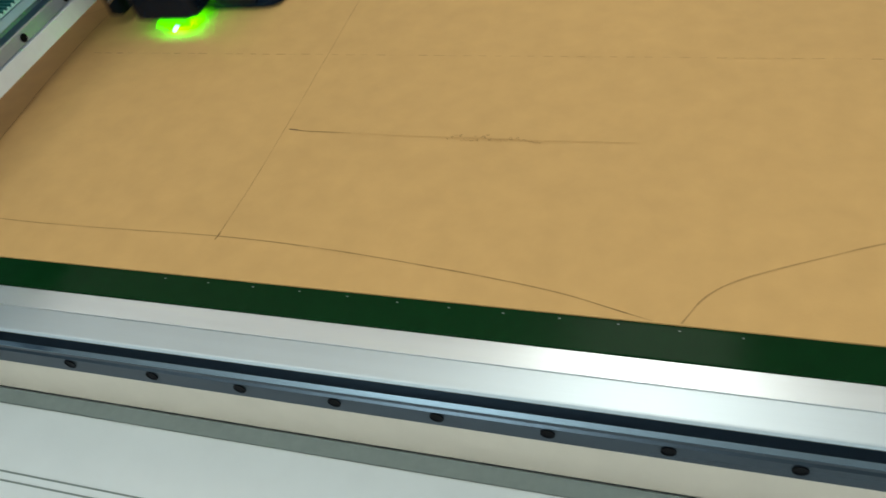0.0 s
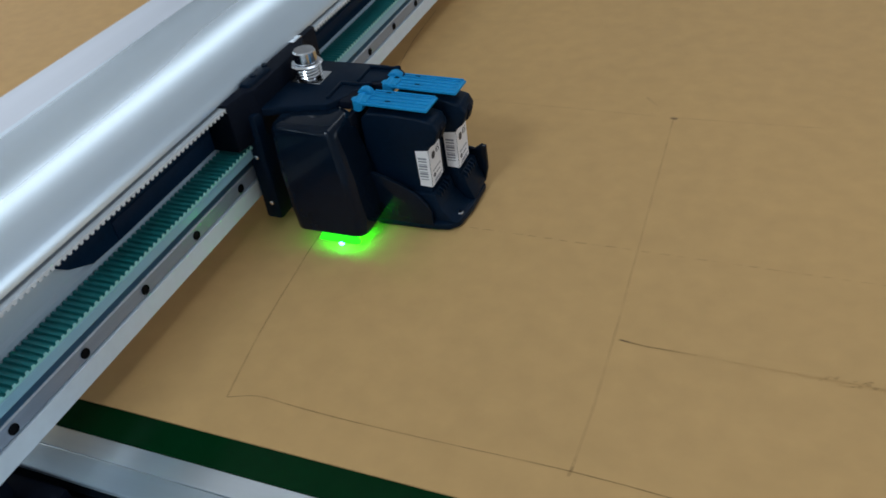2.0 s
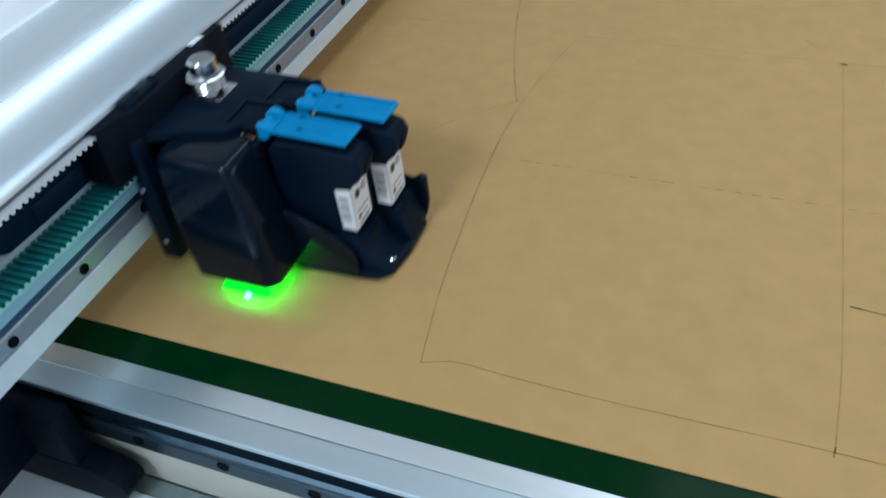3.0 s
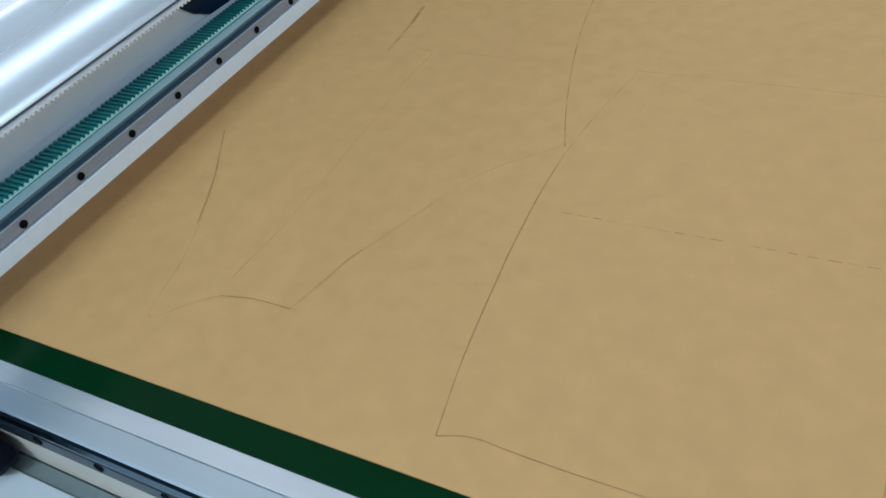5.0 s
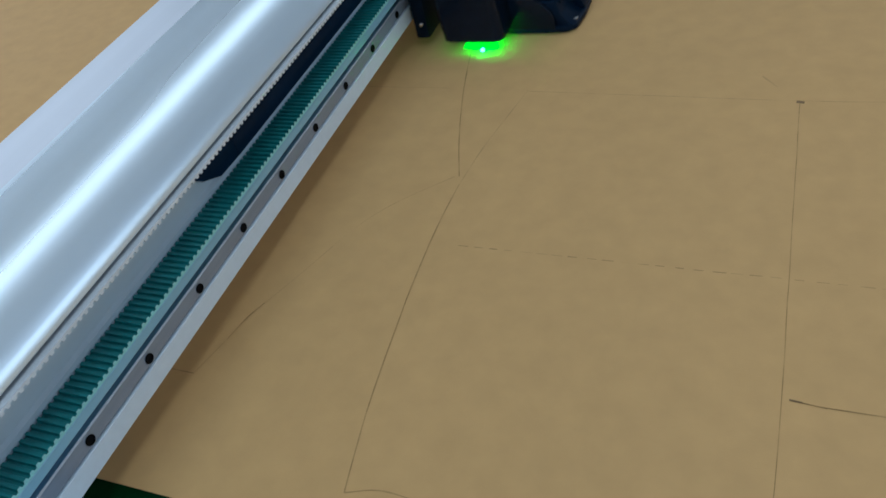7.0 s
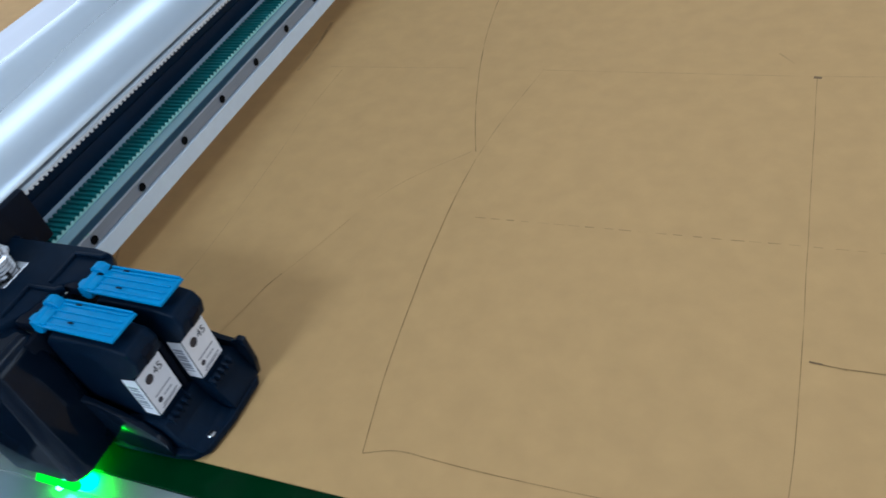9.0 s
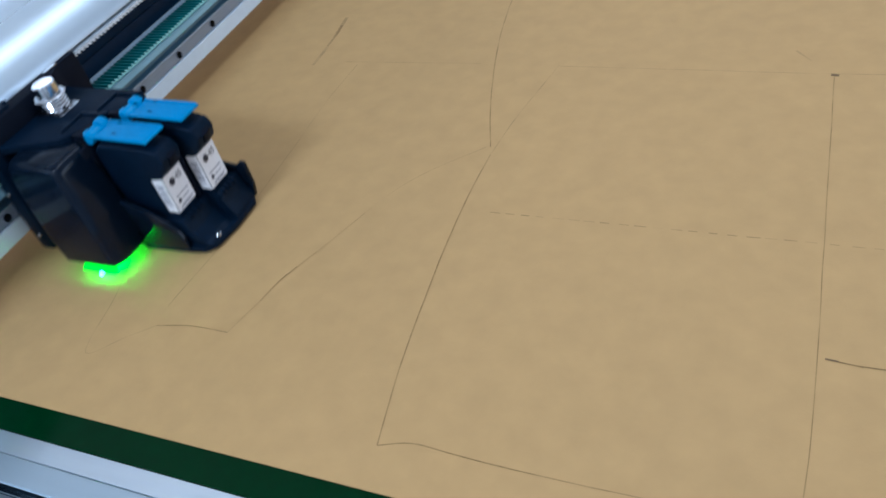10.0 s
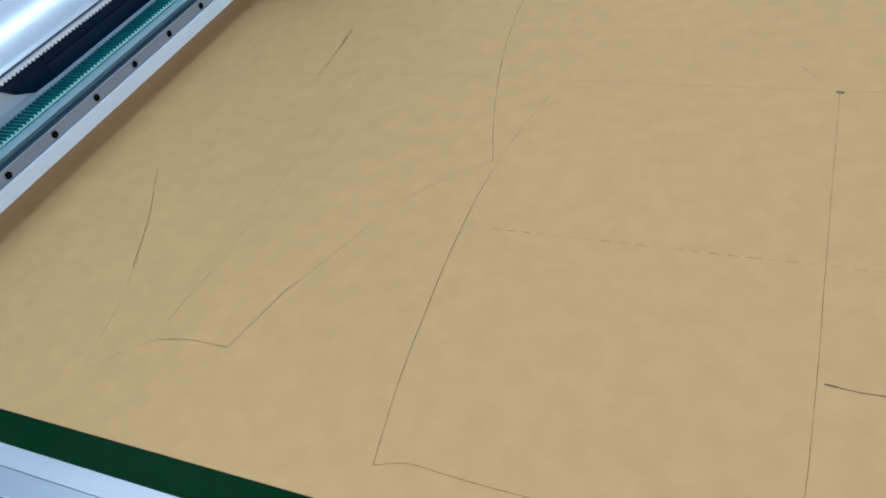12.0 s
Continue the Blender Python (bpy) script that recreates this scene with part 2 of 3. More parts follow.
east = box(X1, X1 + 0.15, Y0, Y1, Z0, WZ0)
for y0, y1, z0, z1 in ((Y0, Y1, WZ1, Z1), (Y0, WY0, WZ0, WZ1), (WY1, Y1, WZ0, WZ1)):
    box(X1, X1 + 0.15, y0, y1, z0, z1, bm=east)
structure("wall_east", east, WALL, "white workshop wall with a wide window opening")
structure("wall_west", west, WALL, "white workshop wall with a wide window opening")

# ---- the flat bed ----
BX0, BX1, BY1 = -1.6, 1.7, 1.75
bed = empty("plotter_bed", "flat plotter bed with a dark green top and aluminium front", "plotter bed", "", "structure")
part("bed_top", box(BX0, BX1, -0.022, BY1, -0.02, -0.0012, 0.0008), GREEN_GLASS, bed, "glossy dark green acrylic bed top")
part("polished_band", box(BX0, BX1, -0.0370, -0.0222, -0.006, -0.0022, 0.0004), ALU_POLISHED, bed, "polished aluminium band beside the green top")
part("front_strip", box(BX0, BX1, -0.0555, -0.0372, -0.006, -0.0018, 0.0011), ALU_X, bed, "brushed aluminium strip along the bed edge")
part("front_beam", box(BX0, BX1, -0.046, -0.0225, -0.047, -0.0064), RAIL_BACK, bed, "dark anodised beam behind the rail")
rail = prism([(-0.0462, -0.0215), (-0.0525, -0.0215), (-0.0545, -0.0235), (-0.0545, -0.0270), (-0.0520, -0.0290), (-0.0520, -0.0305), (-0.0538, -0.0320), (-0.0538, -0.0455), (-0.0525, -0.0465), (-0.0462, -0.0465)], "x", BX0, BX1)
front_rail = part("guide_rail", rail, STEEL_X, bed, "dark steel linear rail with bolt holes")
# thin strip added over the rail's chamfer to draw its highlight line
part("rail_highlight", prism([(-0.0526, -0.0213), (-0.0547, -0.0234), (-0.0547, -0.0240), (-0.0544, -0.0240), (-0.0544, -0.0235), (-0.0525, -0.0216)], "x", BX0, BX1), RAIL_HIGHLIGHT, front_rail, "pale strip standing in for the highlight on the rail's edge")
hole_mesh = done(turned([(0.0041, 0.0), (0.0041, -0.0006), (0.0036, -0.0006), (0.0034, 0.0), (0.0, 0.0001)], (0, 0, 0), 16, "y"), "bolt_hole", [HOLE])
for i in range(-24, 24):
    h = new("bolt_hole", hole_mesh)
    h.parent = front_rail
    h.location = (0.0870 + 0.0627 * i, -0.0540, -0.0365)
part("front_wall", box(BX0, BX1, -0.050, -0.030, -0.090, -0.0472), CREAM, bed, "cream painted steel front wall")
part("seal", box(BX0, BX1, -0.0632, -0.0505, -0.100, -0.0905, 0.001), GASKET, bed, "grey seal strip")
part("front_panel", box(BX0, BX1, -0.30, -0.0635, -0.100, -0.0885, 0.0015), PANEL, bed, "white painted cover panel")
for y in (-0.112, -0.118):
    part("panel_joint", box(BX0, BX1, y - 0.0006, y + 0.0006, -0.0886, -0.0881), GASKET, bed)
part("skirt", box(BX0, BX1, -0.295, BY1, Z0, -0.1002), PANEL, bed, "white painted machine body")

tick = done(box(-0.0006, 0.0006, -0.00025, 0.00025, -0.0013, -0.0010), "tick_mark", [GASKET])
for i in range(6, 18):
    o = new("tick_mark", tick)
    o.parent = bed
    o.location = (0.0225 + 0.0315 * i, -0.0032 + 0.0004 * math.sin(i * 5.1), 0)

# ---- kraft paper with its drawing ----
paper = tagged(new("kraft_paper_sheet"), "brown kraft paper sheet with faint drawn pattern lines", "paper")
grid = bmesh.new()
bmesh.ops.create_grid(grid, x_segments=80, y_segments=44, size=0.5)
for v in grid.verts:
    x, y = BX0 + 0.15 + (v.co.x + 0.5) * 2.9, (v.co.y + 0.5) * 1.6
    wav = noise.noise(Vector((x * 3, y * 3, 0))) * 0.0006 * min(1, y * 8)
    v.co = (x, y, min(wav, 0.0) + 0.0)
ext = bmesh.ops.extrude_face_region(grid, geom=grid.faces[:])
for e in ext["geom"]:
    if isinstance(e, bmesh.types.BMVert):
        e.co.z = -0.0011
part("sheet", grid, KRAFT, paper)


def ink(points, width, mat, z=0.00012, wobble=0.0004):
    line = smooth_line(points)
    bm = bmesh.new()
    prev = None
    for i, p in enumerate(line):
        q = line[min(i + 1, len(line) - 1)] - line[max(i - 1, 0)]
        side = Vector((-q.y, q.x, 0)).normalized()
        w = width * (0.75 + 0.5 * noise.noise(p * 60)) * 0.5
        c = p + side * wobble * noise.noise(p * 25) + Vector((0, 0, z))
        a, b = bm.verts.new(c + side * w), bm.verts.new(c - side * w)
        if prev:
            bm.faces.new((prev[0], prev[1], b, a))
        prev = (a, b)
    return part("ink_line", bm, mat, paper)


def dashes(a, b, dash, gap, width):
    n = int((Vector(b) - Vector(a)).length / (dash + gap))
    for i in range(n):
        t0 = (i + 0.15 * random.random()) / n
        t1 = t0 + dash * random.uniform(0.6, 1.1) / ((dash + gap) * n)
        p, q = Vector(a).lerp(Vector(b), t0), Vector(a).lerp(Vector(b), t1)
        ink([tuple(p), tuple(q)], width * random.uniform(0.7, 1.1), random.choice((INK, INK, INK_FAINT)))


# pattern piece with the long curved side
ink([(-0.023, 0.311), (-0.0235, 0.253), (-0.020, 0.187), (-0.013, 0.112), (-0.007, 0.067), (0.0, 0.029)], 0.0010, INK)
ink([(-0.001, 0.449), (-0.016, 0.368), (-0.023, 0.311)], 0.0012, INK_FAINT)
ink([(0.0, 0.029), (0.020, 0.035), (0.045, 0.0345)], 0.0010, INK)
ink([(0.045, 0.0345), (0.091, 0.033), (0.15, 0.0335), (0.232, 0.0345), (0.300, 0.032), (0.359, 0.027), (0.413, 0.021), (0.464, 0.013), (0.496, 0.005), (0.512, 0.0008)], 0.0009, INK)
ink([(0.527, 0.0008), (0.539, 0.021), (0.558, 0.036), (0.595, 0.054), (0.640, 0.073), (0.75, 0.11)], 0.0010, INK)
ink([(-0.026, 0.321), (-0.043, 0.370), (-0.061, 0.433), (-0.077, 0.505), (-0.087, 0.574), (-0.092, 0.66)], 0.0010, INK)
ink([(0.231, 0.441), (0.233, 0.241), (0.234, 0.1), (0.2315, 0.034)], 0.0006, INK)
ink([(0.231, 0.031), (0.2318, 0.038)], 0.0014, INK)
dashes((-0.001, 0.241), (0.233, 0.241), 0.0080, 0.0042, 0.0009)
dashes((0.236, 0.241), (0.660, 0.2405), 0.0080, 0.0042, 0.0008)
ink([(-0.23, 0.448), (-0.079, 0.449)], 0.0010, INK_FAINT)
ink([(0.0, 0.447), (0.113, 0.445), (0.231, 0.443), (0.36, 0.446)], 0.0010, INK_FAINT)
# pattern piece with the pointed foot
ink([(-0.356, 0.271), (-0.311, 0.197), (-0.273, 0.116), (-0.259, 0.060), (-0.250, 0.049), (-0.232, 0.067), (-0.212, 0.084)], 0.0009, INK_FAINT)
ink([(-0.212, 0.084), (-0.183, 0.089), (-0.150, 0.089)], 0.0010, INK)
ink([(-0.150, 0.089), (-0.143, 0.115), (-0.136, 0.145)], 0.0009, INK_FAINT)
ink([(-0.141, 0.122), (-0.136, 0.145), (-0.130, 0.160)], 0.0008, INK, z=0.0002)
ink([(-0.136, 0.145), (-0.116, 0.191)], 0.0010, INK_FAINT)
ink([(-0.116, 0.191), (-0.093, 0.247), (-0.068, 0.284), (-0.030, 0.320)], 0.0010, INK_FAINT)
ink([(-0.215, 0.103), (-0.210, 0.183), (-0.213, 0.302), (-0.216, 0.373), (-0.214, 0.443)], 0.0010, INK_FAINT)
# stroke with small writing on it
ink([(0.238, 0.1452), (0.256, 0.1436), (0.288, 0.1434)], 0.0010, INK, z=0.0002)
ink([(0.2380, 0.1452), (0.2450, 0.1446)], 0.0015, INK_DARK, z=0.0003)
ink([(0.245, 0.1446), (0.258, 0.1428)], 0.0008, INK, z=0.0003)
ink([(0.288, 0.1434), (0.327, 0.143), (0.361, 0.143), (0.424, 0.1435), (0.49, 0.1445)], 0.0007, INK_FAINT)
for i in range(26):
    x, y = 0.358 + i * 0.0027 + random.uniform(-0.001, 0.001), 0.1432 + random.uniform(-0.0034, 0.0038) * (1 - 0.3 * (i > 18))
    dx, dy = random.uniform(0.0008, 0.0034), random.uniform(-0.0022, 0.0022)
    ink([(x, y), (x + dx * 0.5, y + dy), (x + dx, y - dy * 0.4)], random.uniform(0.0008, 0.0014), random.choice((INK, INK, INK_FAINT)), z=0.0002)
# dot and scuffs
ink([(0.2285, 0.4415), (0.2345, 0.4405)], 0.0045, INK_DARK, z=0.0002)
ink([(0.5205, 0.4875), (0.5260, 0.4865)], 0.0045, INK_DARK, z=0.0002)
ink([(-0.266, 0.440), (-0.268, 0.483), (-0.274, 0.540)], 0.0050, INK_FAINT)
ink([(-0.268, 0.478), (-0.269, 0.500), (-0.272, 0.522)], 0.0034, INK, z=0.0002)
ink([(-0.356, 0.271), (-0.340, 0.245), (-0.322, 0.216), (-0.303, 0.180), (-0.288, 0.148)], 0.0009, INK, z=0.0002)
ink([(0.20, 0.478), (0.213, 0.462)], 0.002, INK_FAINT)

# ---- gantry ----
GY0, GY1 = -0.20, 1.80
gantry = empty("plotter_gantry", "aluminium gantry beam with linear rail and green toothed belt", "gantry")
cover = [(0.0060, 0.1256)]
cover += [(-0.060 + 0.0723 * math.sin(radians(d)), 0.1690 - 0.0723 * (1 - math.cos(radians(d)))) for d in (66, 60, 54, 48, 42, 36, 30, 24, 18, 12, 6, 0)]
cover += [(-0.1000, 0.1690), (-0.1030, 0.1665), (-0.1030, 0.0300), (-0.0200, 0.0300), (-0.0200, 0.0700), (-0.0160, 0.0720), (-0.0160, 0.1256)]
beam = prism(cover, "y", GY0, GY1)
for f in beam.faces:
    f.material_index = int(f.normal.z > 0.999 and f.calc_center_median().z > 0.16)
part("beam", beam, [ALU, ALU_FLAT], gantry, "satin aluminium beam with a rounded shoulder and white flat top", True)
part("belt_channel", prism([(-0.0158, 0.0770), (-0.0125, 0.0770), (-0.0125, 0.0850), (-0.0148, 0.0870), (-0.0152, 0.1180), (-0.0158, 0.1260)], "y", GY0, GY1), ANODISED, gantry, "pale anodised channel behind the belts")
part("belt_ledge", box(-0.0155, 0.0085, GY0, GY1, 0.0690, 0.0765, 0.0008), LEDGE, gantry, "aluminium ledge under the belt")
gr = prism([(-0.0195, 0.0440), (-0.0008, 0.0440), (0.0, 0.0448), (0.0, 0.0552), (-0.0010, 0.0562), (-0.0050, 0.0590), (-0.0050, 0.0620), (0.0, 0.0650), (0.0, 0.0685), (-0.0195, 0.0685)], "y", GY0, GY1)
# bolt-hole face paler than the rest of the rail, its upper chamfer palest
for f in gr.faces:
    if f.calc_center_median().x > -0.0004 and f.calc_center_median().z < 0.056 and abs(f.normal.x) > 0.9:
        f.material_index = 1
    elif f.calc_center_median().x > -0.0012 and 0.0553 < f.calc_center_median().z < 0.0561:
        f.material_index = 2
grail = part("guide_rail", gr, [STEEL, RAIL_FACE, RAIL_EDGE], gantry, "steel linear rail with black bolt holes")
ghole = done(turned([(0.0036, 0.0), (0.0036, 0.0006), (0.0031, 0.0006), (0.0029, 0.0), (0.0, -0.0001)], (0, 0, 0), 16, "x"), "bolt_hole", [HOLE])
for i in range(-3, 28):
    h = new("bolt_hole", ghole)
    h.parent = grail
    h.location = (0.0003, 0.002 + 0.0624 * i, 0.0495)
part("lower_bar", box(-0.0195, 0.0012, GY0, GY1, 0.0275, 0.0436, 0.0012), WHITE_BAR, gantry, "white powder-coated lower bar")


def belt(z, up):
    """A toothed belt: a flat back and trapezoid teeth every 5 mm."""
    n, pitch, th = int((GY1 - GY0) / 0.005), 0.005, 0.0017
    bm = bmesh.new()
    xs = (-0.0115, 0.0104)
    prof = []
    for i in range(n):
        y = GY0 + i * pitch
        prof += [(y, 0), (y + 0.0017, 0), (y + 0.0023, th), (y + 0.0043, th)]
    prof.append((GY1, 0))
    rows = [[(bm.verts.new((x, y, z + up * h)), bm.verts.new((x, y, z - up * 0.0016))) for y, h in prof] for x in xs]
    for i in range(len(prof) - 1):
        (a0, b0), (a1, b1) = rows[0][i], rows[0][i + 1]
        (c0, d0), (c1, d1) = rows[1][i], rows[1][i + 1]
        for q, k in (((a0, a1, c1, c0), 0), ((b0, b1, d1, d0), 0), ((a0, a1, b1, b0), 1), ((c0, c1, d1, d0), 1)):
            f = bm.faces.new(q)
            f.material_index = k
    return bm


part("drive_belt", belt(0.0800, 1), [BELT_GREEN, BELT_WHITE], gantry, "green toothed drive belt with pale edges")
part("return_belt", belt(0.1215, -1), [BELT_GREY, BELT_PALE], gantry, "pale toothed return belt")
eb = box(-0.18, 0.010, -0.075, -0.0575, -0.085, -0.0070, 0.004)
box(-0.10, -0.022, -0.19, -0.070, -0.050, 0.0295, 0.002, eb)
end_block = part("end_block", eb, BLACK_MATT, gantry, "black slider block on the front rail", True)
part("slider_lobe", prism([(-0.12, -0.088), (0.022, -0.088), (0.036, -0.080), (0.042, -0.070), (0.040, -0.060), (0.028, -0.054), (0.012, -0.052), (-0.12, -0.050)], "y", -0.076, -0.0565, 0.002), BLACK_MATT, gantry, "", True)
part("end_plate", box(-0.100, -0.005, -0.205, -0.2005, 0.0, 0.165, 0.001), BLACK, gantry, "black end plate")

# ---- cable chain beside the belts ----
chain = empty("cable_chain", "flat black cable chain lying along the gantry beam", "cable chain")
part("bend", prism([(0.0, 0.1110), (0.016, 0.0960), (0.034, 0.0865), (0.060, 0.0855), (0.060, 0.1175), (0.030, 0.1175), (0.008, 0.1160)], "x", -0.0150, -0.0108, 0.0008), CHAIN, chain, "", True)
part("lower_run", box(-0.0150, -0.0108, 0.0601, 1.1, 0.0855, 0.1008, 0.0006), CHAIN, chain, "", True)
part("upper_run", box(-0.0150, -0.0108, 0.0601, 1.1, 0.1013, 0.1175, 0.0006), CHAIN, chain, "", True)

# ---- print carriage ----
carriage = empty("print_carriage", "glossy black inkjet carriage with blue latches and green light", "print carriage")
part("back_plate", box(0.0045, 0.020, -0.0125, 0.088, 0.0095, 0.1075, 0.003), BLACK, carriage, "", True)
for x, z in ((0.0115, 0.070), (0.0135, 0.026)):
    part("plate_screw", turned([(0.0, 0.0), (0.0016, 0.0), (0.0019, -0.0008), (0.0012, -0.0013), (0.0, -0.0014)], (x, -0.0123, z), 14, "y"), CHROME, carriage, "small bright screw", True)
part("slider", box(0.0012, 0.0044, -0.004, 0.080, 0.040, 0.072, 0.001), STEEL, carriage, "steel slider on the rail")
part("belt_clamp", prism([(-0.0150, -0.030), (0.0120, -0.030), (0.0150, -0.010), (0.0200, -0.004), (0.0200, 0.074), (0.0145, 0.084), (0.0118, 0.090), (0.0112, 0.112), (-0.0150, 0.112)], "z", 0.0845, 0.1258, 0.0015), BLACK_MATT, carriage, "black belt clamp", True)
part("clamp_foot", prism([(-0.0050, 0.0845), (0.0150, 0.0845), (0.0110, 0.0960), (-0.0040, 0.1010)], "y", 0.088, 0.100, 0.001), BLACK_MATT, carriage, "", True)
for y in (0.012, 0.030):
    part("clamp_screw", turned([(0.0, 0.0012), (0.0022, 0.0012), (0.0026, 0.0004), (0.0026, -0.001), (0.0, -0.001)], (0.0105, y, 0.1287), 14), BLACK, carriage, "", True)
part("clamp_cap", box(0.0055, 0.016, -0.002, 0.030, 0.1080, 0.1285, 0.002), BLACK, carriage, "", True)
part("clamp_tab", box(0.003, 0.011, 0.076, 0.090, 0.1259, 0.1268, 0.0003), CHROME, carriage, "bright metal tab")
part("top_plate", prism([(0.006, -0.006), (0.034, 0.004), (0.070, 0.014), (0.080, 0.030), (0.086, 0.052), (0.108, 0.062), (0.112, 0.072), (0.103, 0.081), (0.088, 0.084), (0.020, 0.084), (0.006, 0.084)], "z", 0.1010, 0.1085, 0.0015), BLACK, carriage, "", True)
hr = []
for k, (x0, x1, y0, y1, z, r) in enumerate([(0.046, 0.094, -0.018, 0.010, 0.0105, 0.008), (0.038, 0.102, -0.0235, 0.018, 0.0125, 0.010), (0.036, 0.102, -0.0235, 0.020, 0.030, 0.010), (0.033, 0.096, -0.020, 0.022, 0.065, 0.008), (0.0315, 0.0885, -0.0160, 0.022, 0.0955, 0.007), (0.0318, 0.0878, -0.0154, 0.0218, 0.0985, 0.007), (0.0327, 0.0862, -0.0140, 0.0210, 0.1012, 0.007), (0.0344, 0.0838, -0.0120, 0.0195, 0.1030, 0.007), (0.0370, 0.0805, -0.0095, 0.0175, 0.1038, 0.006)]):
    hr.append(rounded(x0, x1, y0, y1, z, r, 6))
part("sensor_housing", loft(hr), BLACK_GLOSS, carriage, "glossy black sensor housing", True)
lip = [rounded(x0, x1, y0, y1, z, r, 6) for x0, x1, y0, y1, z, r in ((0.064, 0.094, -0.0250, -0.0215, 0.0056, 0.0015), (0.060, 0.097, -0.0262, -0.0205, 0.0066, 0.0025), (0.062, 0.095, -0.0240, -0.0190, 0.0105, 0.0022))]
led = part("green_light", loft(lip), LED, carriage, "glowing green light under the housing", True)
part("light_chip", turned([(0.0, 0.0), (0.0060, 0.0), (0.0060, 0.0008), (0.0, 0.0008)], (0.0800, -0.0110, 0.0094), 20), LED_DOWN, led, "", True)
part("light_core", turned([(0.0, 0.0), (0.0018, 0.0005), (0.0022, 0.002), (0.0, 0.0034)], (0.0810, -0.0258, 0.0040), 14), LED_CORE, led, "white-green light point", True)

tray = part("tray_floor", prism([(0.100, 0.010), (0.144, 0.0115), (0.158, 0.0135), (0.166, 0.021), (0.1695, 0.045), (0.1695, 0.076), (0.164, 0.083), (0.150, 0.085), (0.090, 0.085), (0.090, 0.014)], "z", 0.0015, 0.0075, 0.0015), BLACK, carriage, "black cartridge tray", True)
part("tray_ramp", prism([(0.120, 0.0070), (0.166, 0.0070), (0.160, 0.0105), (0.152, 0.0200), (0.1485, 0.0330), (0.120, 0.0330)], "y", 0.0165, 0.0505, 0.0015), BLACK, carriage, "", True)
part("tray_ramp", prism([(0.125, 0.0070), (0.1685, 0.0070), (0.168, 0.0105), (0.163, 0.0220), (0.1600, 0.0330), (0.125, 0.0330)], "y", 0.0510, 0.0810, 0.0015), BLACK, carriage, "", True)
part("tray_side", prism([(0.085, 0.0065), (0.147, 0.0065), (0.1465, 0.0180), (0.143, 0.0260), (0.136, 0.0335), (0.124, 0.0420), (0.108, 0.0490), (0.096, 0.0525), (0.085, 0.0540)], "y", 0.0105, 0.0150, 0.0008), BLACK_GLOSS, carriage, "", True)
part("tray_side", prism([(0.090, 0.0065), (0.168, 0.0065), (0.171, 0.0200), (0.1705, 0.0415), (0.1660, 0.0425), (0.160, 0.0380), (0.150, 0.0400), (0.120, 0.0500), (0.090, 0.0540)], "y", 0.0800, 0.0840, 0.0008), BLACK_GLOSS, carriage, "", True)
part("tray_back", box(0.084, 0.0895, 0.0112, 0.083, 0.006, 0.100, 0.001), BLACK_MATT, carriage, "", True)
part("tray_divider", box(0.0900, 0.146, 0.0445, 0.0485, 0.006, 0.075, 0.001), BLACK_MATT, carriage, "", True)
rib = done(prism([(0.0, 0.0), (0.0045, -0.0020), (0.0040, 0.0020), (0.0, 0.0040)], "y", -0.0009, 0.0009), "comb_rib", [BLACK])
for k in range(2):
    for i in range(5):
        o = new("comb_rib", rib)
        o.parent = carriage
        o.location = (0.1485 + 0.0115 * k, 0.0215 + 0.0305 * k + 0.0046 * i, 0.0310)
part("tray_screw", turned([(0.0, 0.0015), (0.0022, 0.0013), (0.0030, 0.0005), (0.0030, -0.001), (0.0, -0.001)], (0.1625, 0.0300, 0.0085), 16), CHROME, carriage, "bright screw head", True)


def latch(dx, dy):
    def placed(bm):
        for v in bm.verts:
            v.co.z -= max(0.0, v.co.x - 0.12) * 0.05
            v.co.x, v.co.y = v.co.x + dx, v.co.y + dy
        return bm
    blade = part("latch", placed(prism([(0.091, 0.0215), (0.1490, 0.0205), (0.1500, 0.0425), (0.091, 0.0425)], "z", 0.1055, 0.1075, 0.0005)), BLUE, carriage, "blue plastic cartridge latch", True)
    for i in range(4):
        y = 0.0235 + i * 0.0050
        part("rib", placed(box(0.099, 0.147, y, y + 0.0014, 0.1073, 0.1082, 0.0003)), BLUE, blade)
    part("rim", placed(box(0.0985, 0.1485, 0.0411, 0.0425, 0.1073, 0.1086, 0.0004)), BLUE, blade)
    boss = turned([(0.0, 0.0), (0.0046, 0.0004), (0.0052, 0.0014), (0.0052, 0.0150), (0.0, 0.0150)], (0.0905, 0.0215, 0.1040), 20, "y")
    merge(boss, turned([(0.0, 0.0), (0.0060, 0.0003), (0.0068, 0.0012), (0.0068, 0.0062), (0.0058, 0.0074), (0.0, 0.0076)], (0.0915, 0.0352, 0.1050), 24, "y"))
    merge(boss, prism([(0.0850, 0.0240), (0.0850, 0.0290), (0.0930, 0.0340), (0.0990, 0.0340), (0.0990, 0.0220)], "z", 0.1050, 0.1085, 0.0010))
    part("hinge_boss", placed(boss), BLUE, blade, "", True)
    for x, y in ((0.1085, 0.0392), (0.1130, 0.0262)):
        z = 0.10765 - max(0.0, x - 0.12) * 0.05
        part("slot", box(x + dx, x + 0.0042 + dx, y + dy, y + 0.0012 + dy, z, z + 0.0005, 0.0002), BLACK_MATT, blade, "small dark slot")


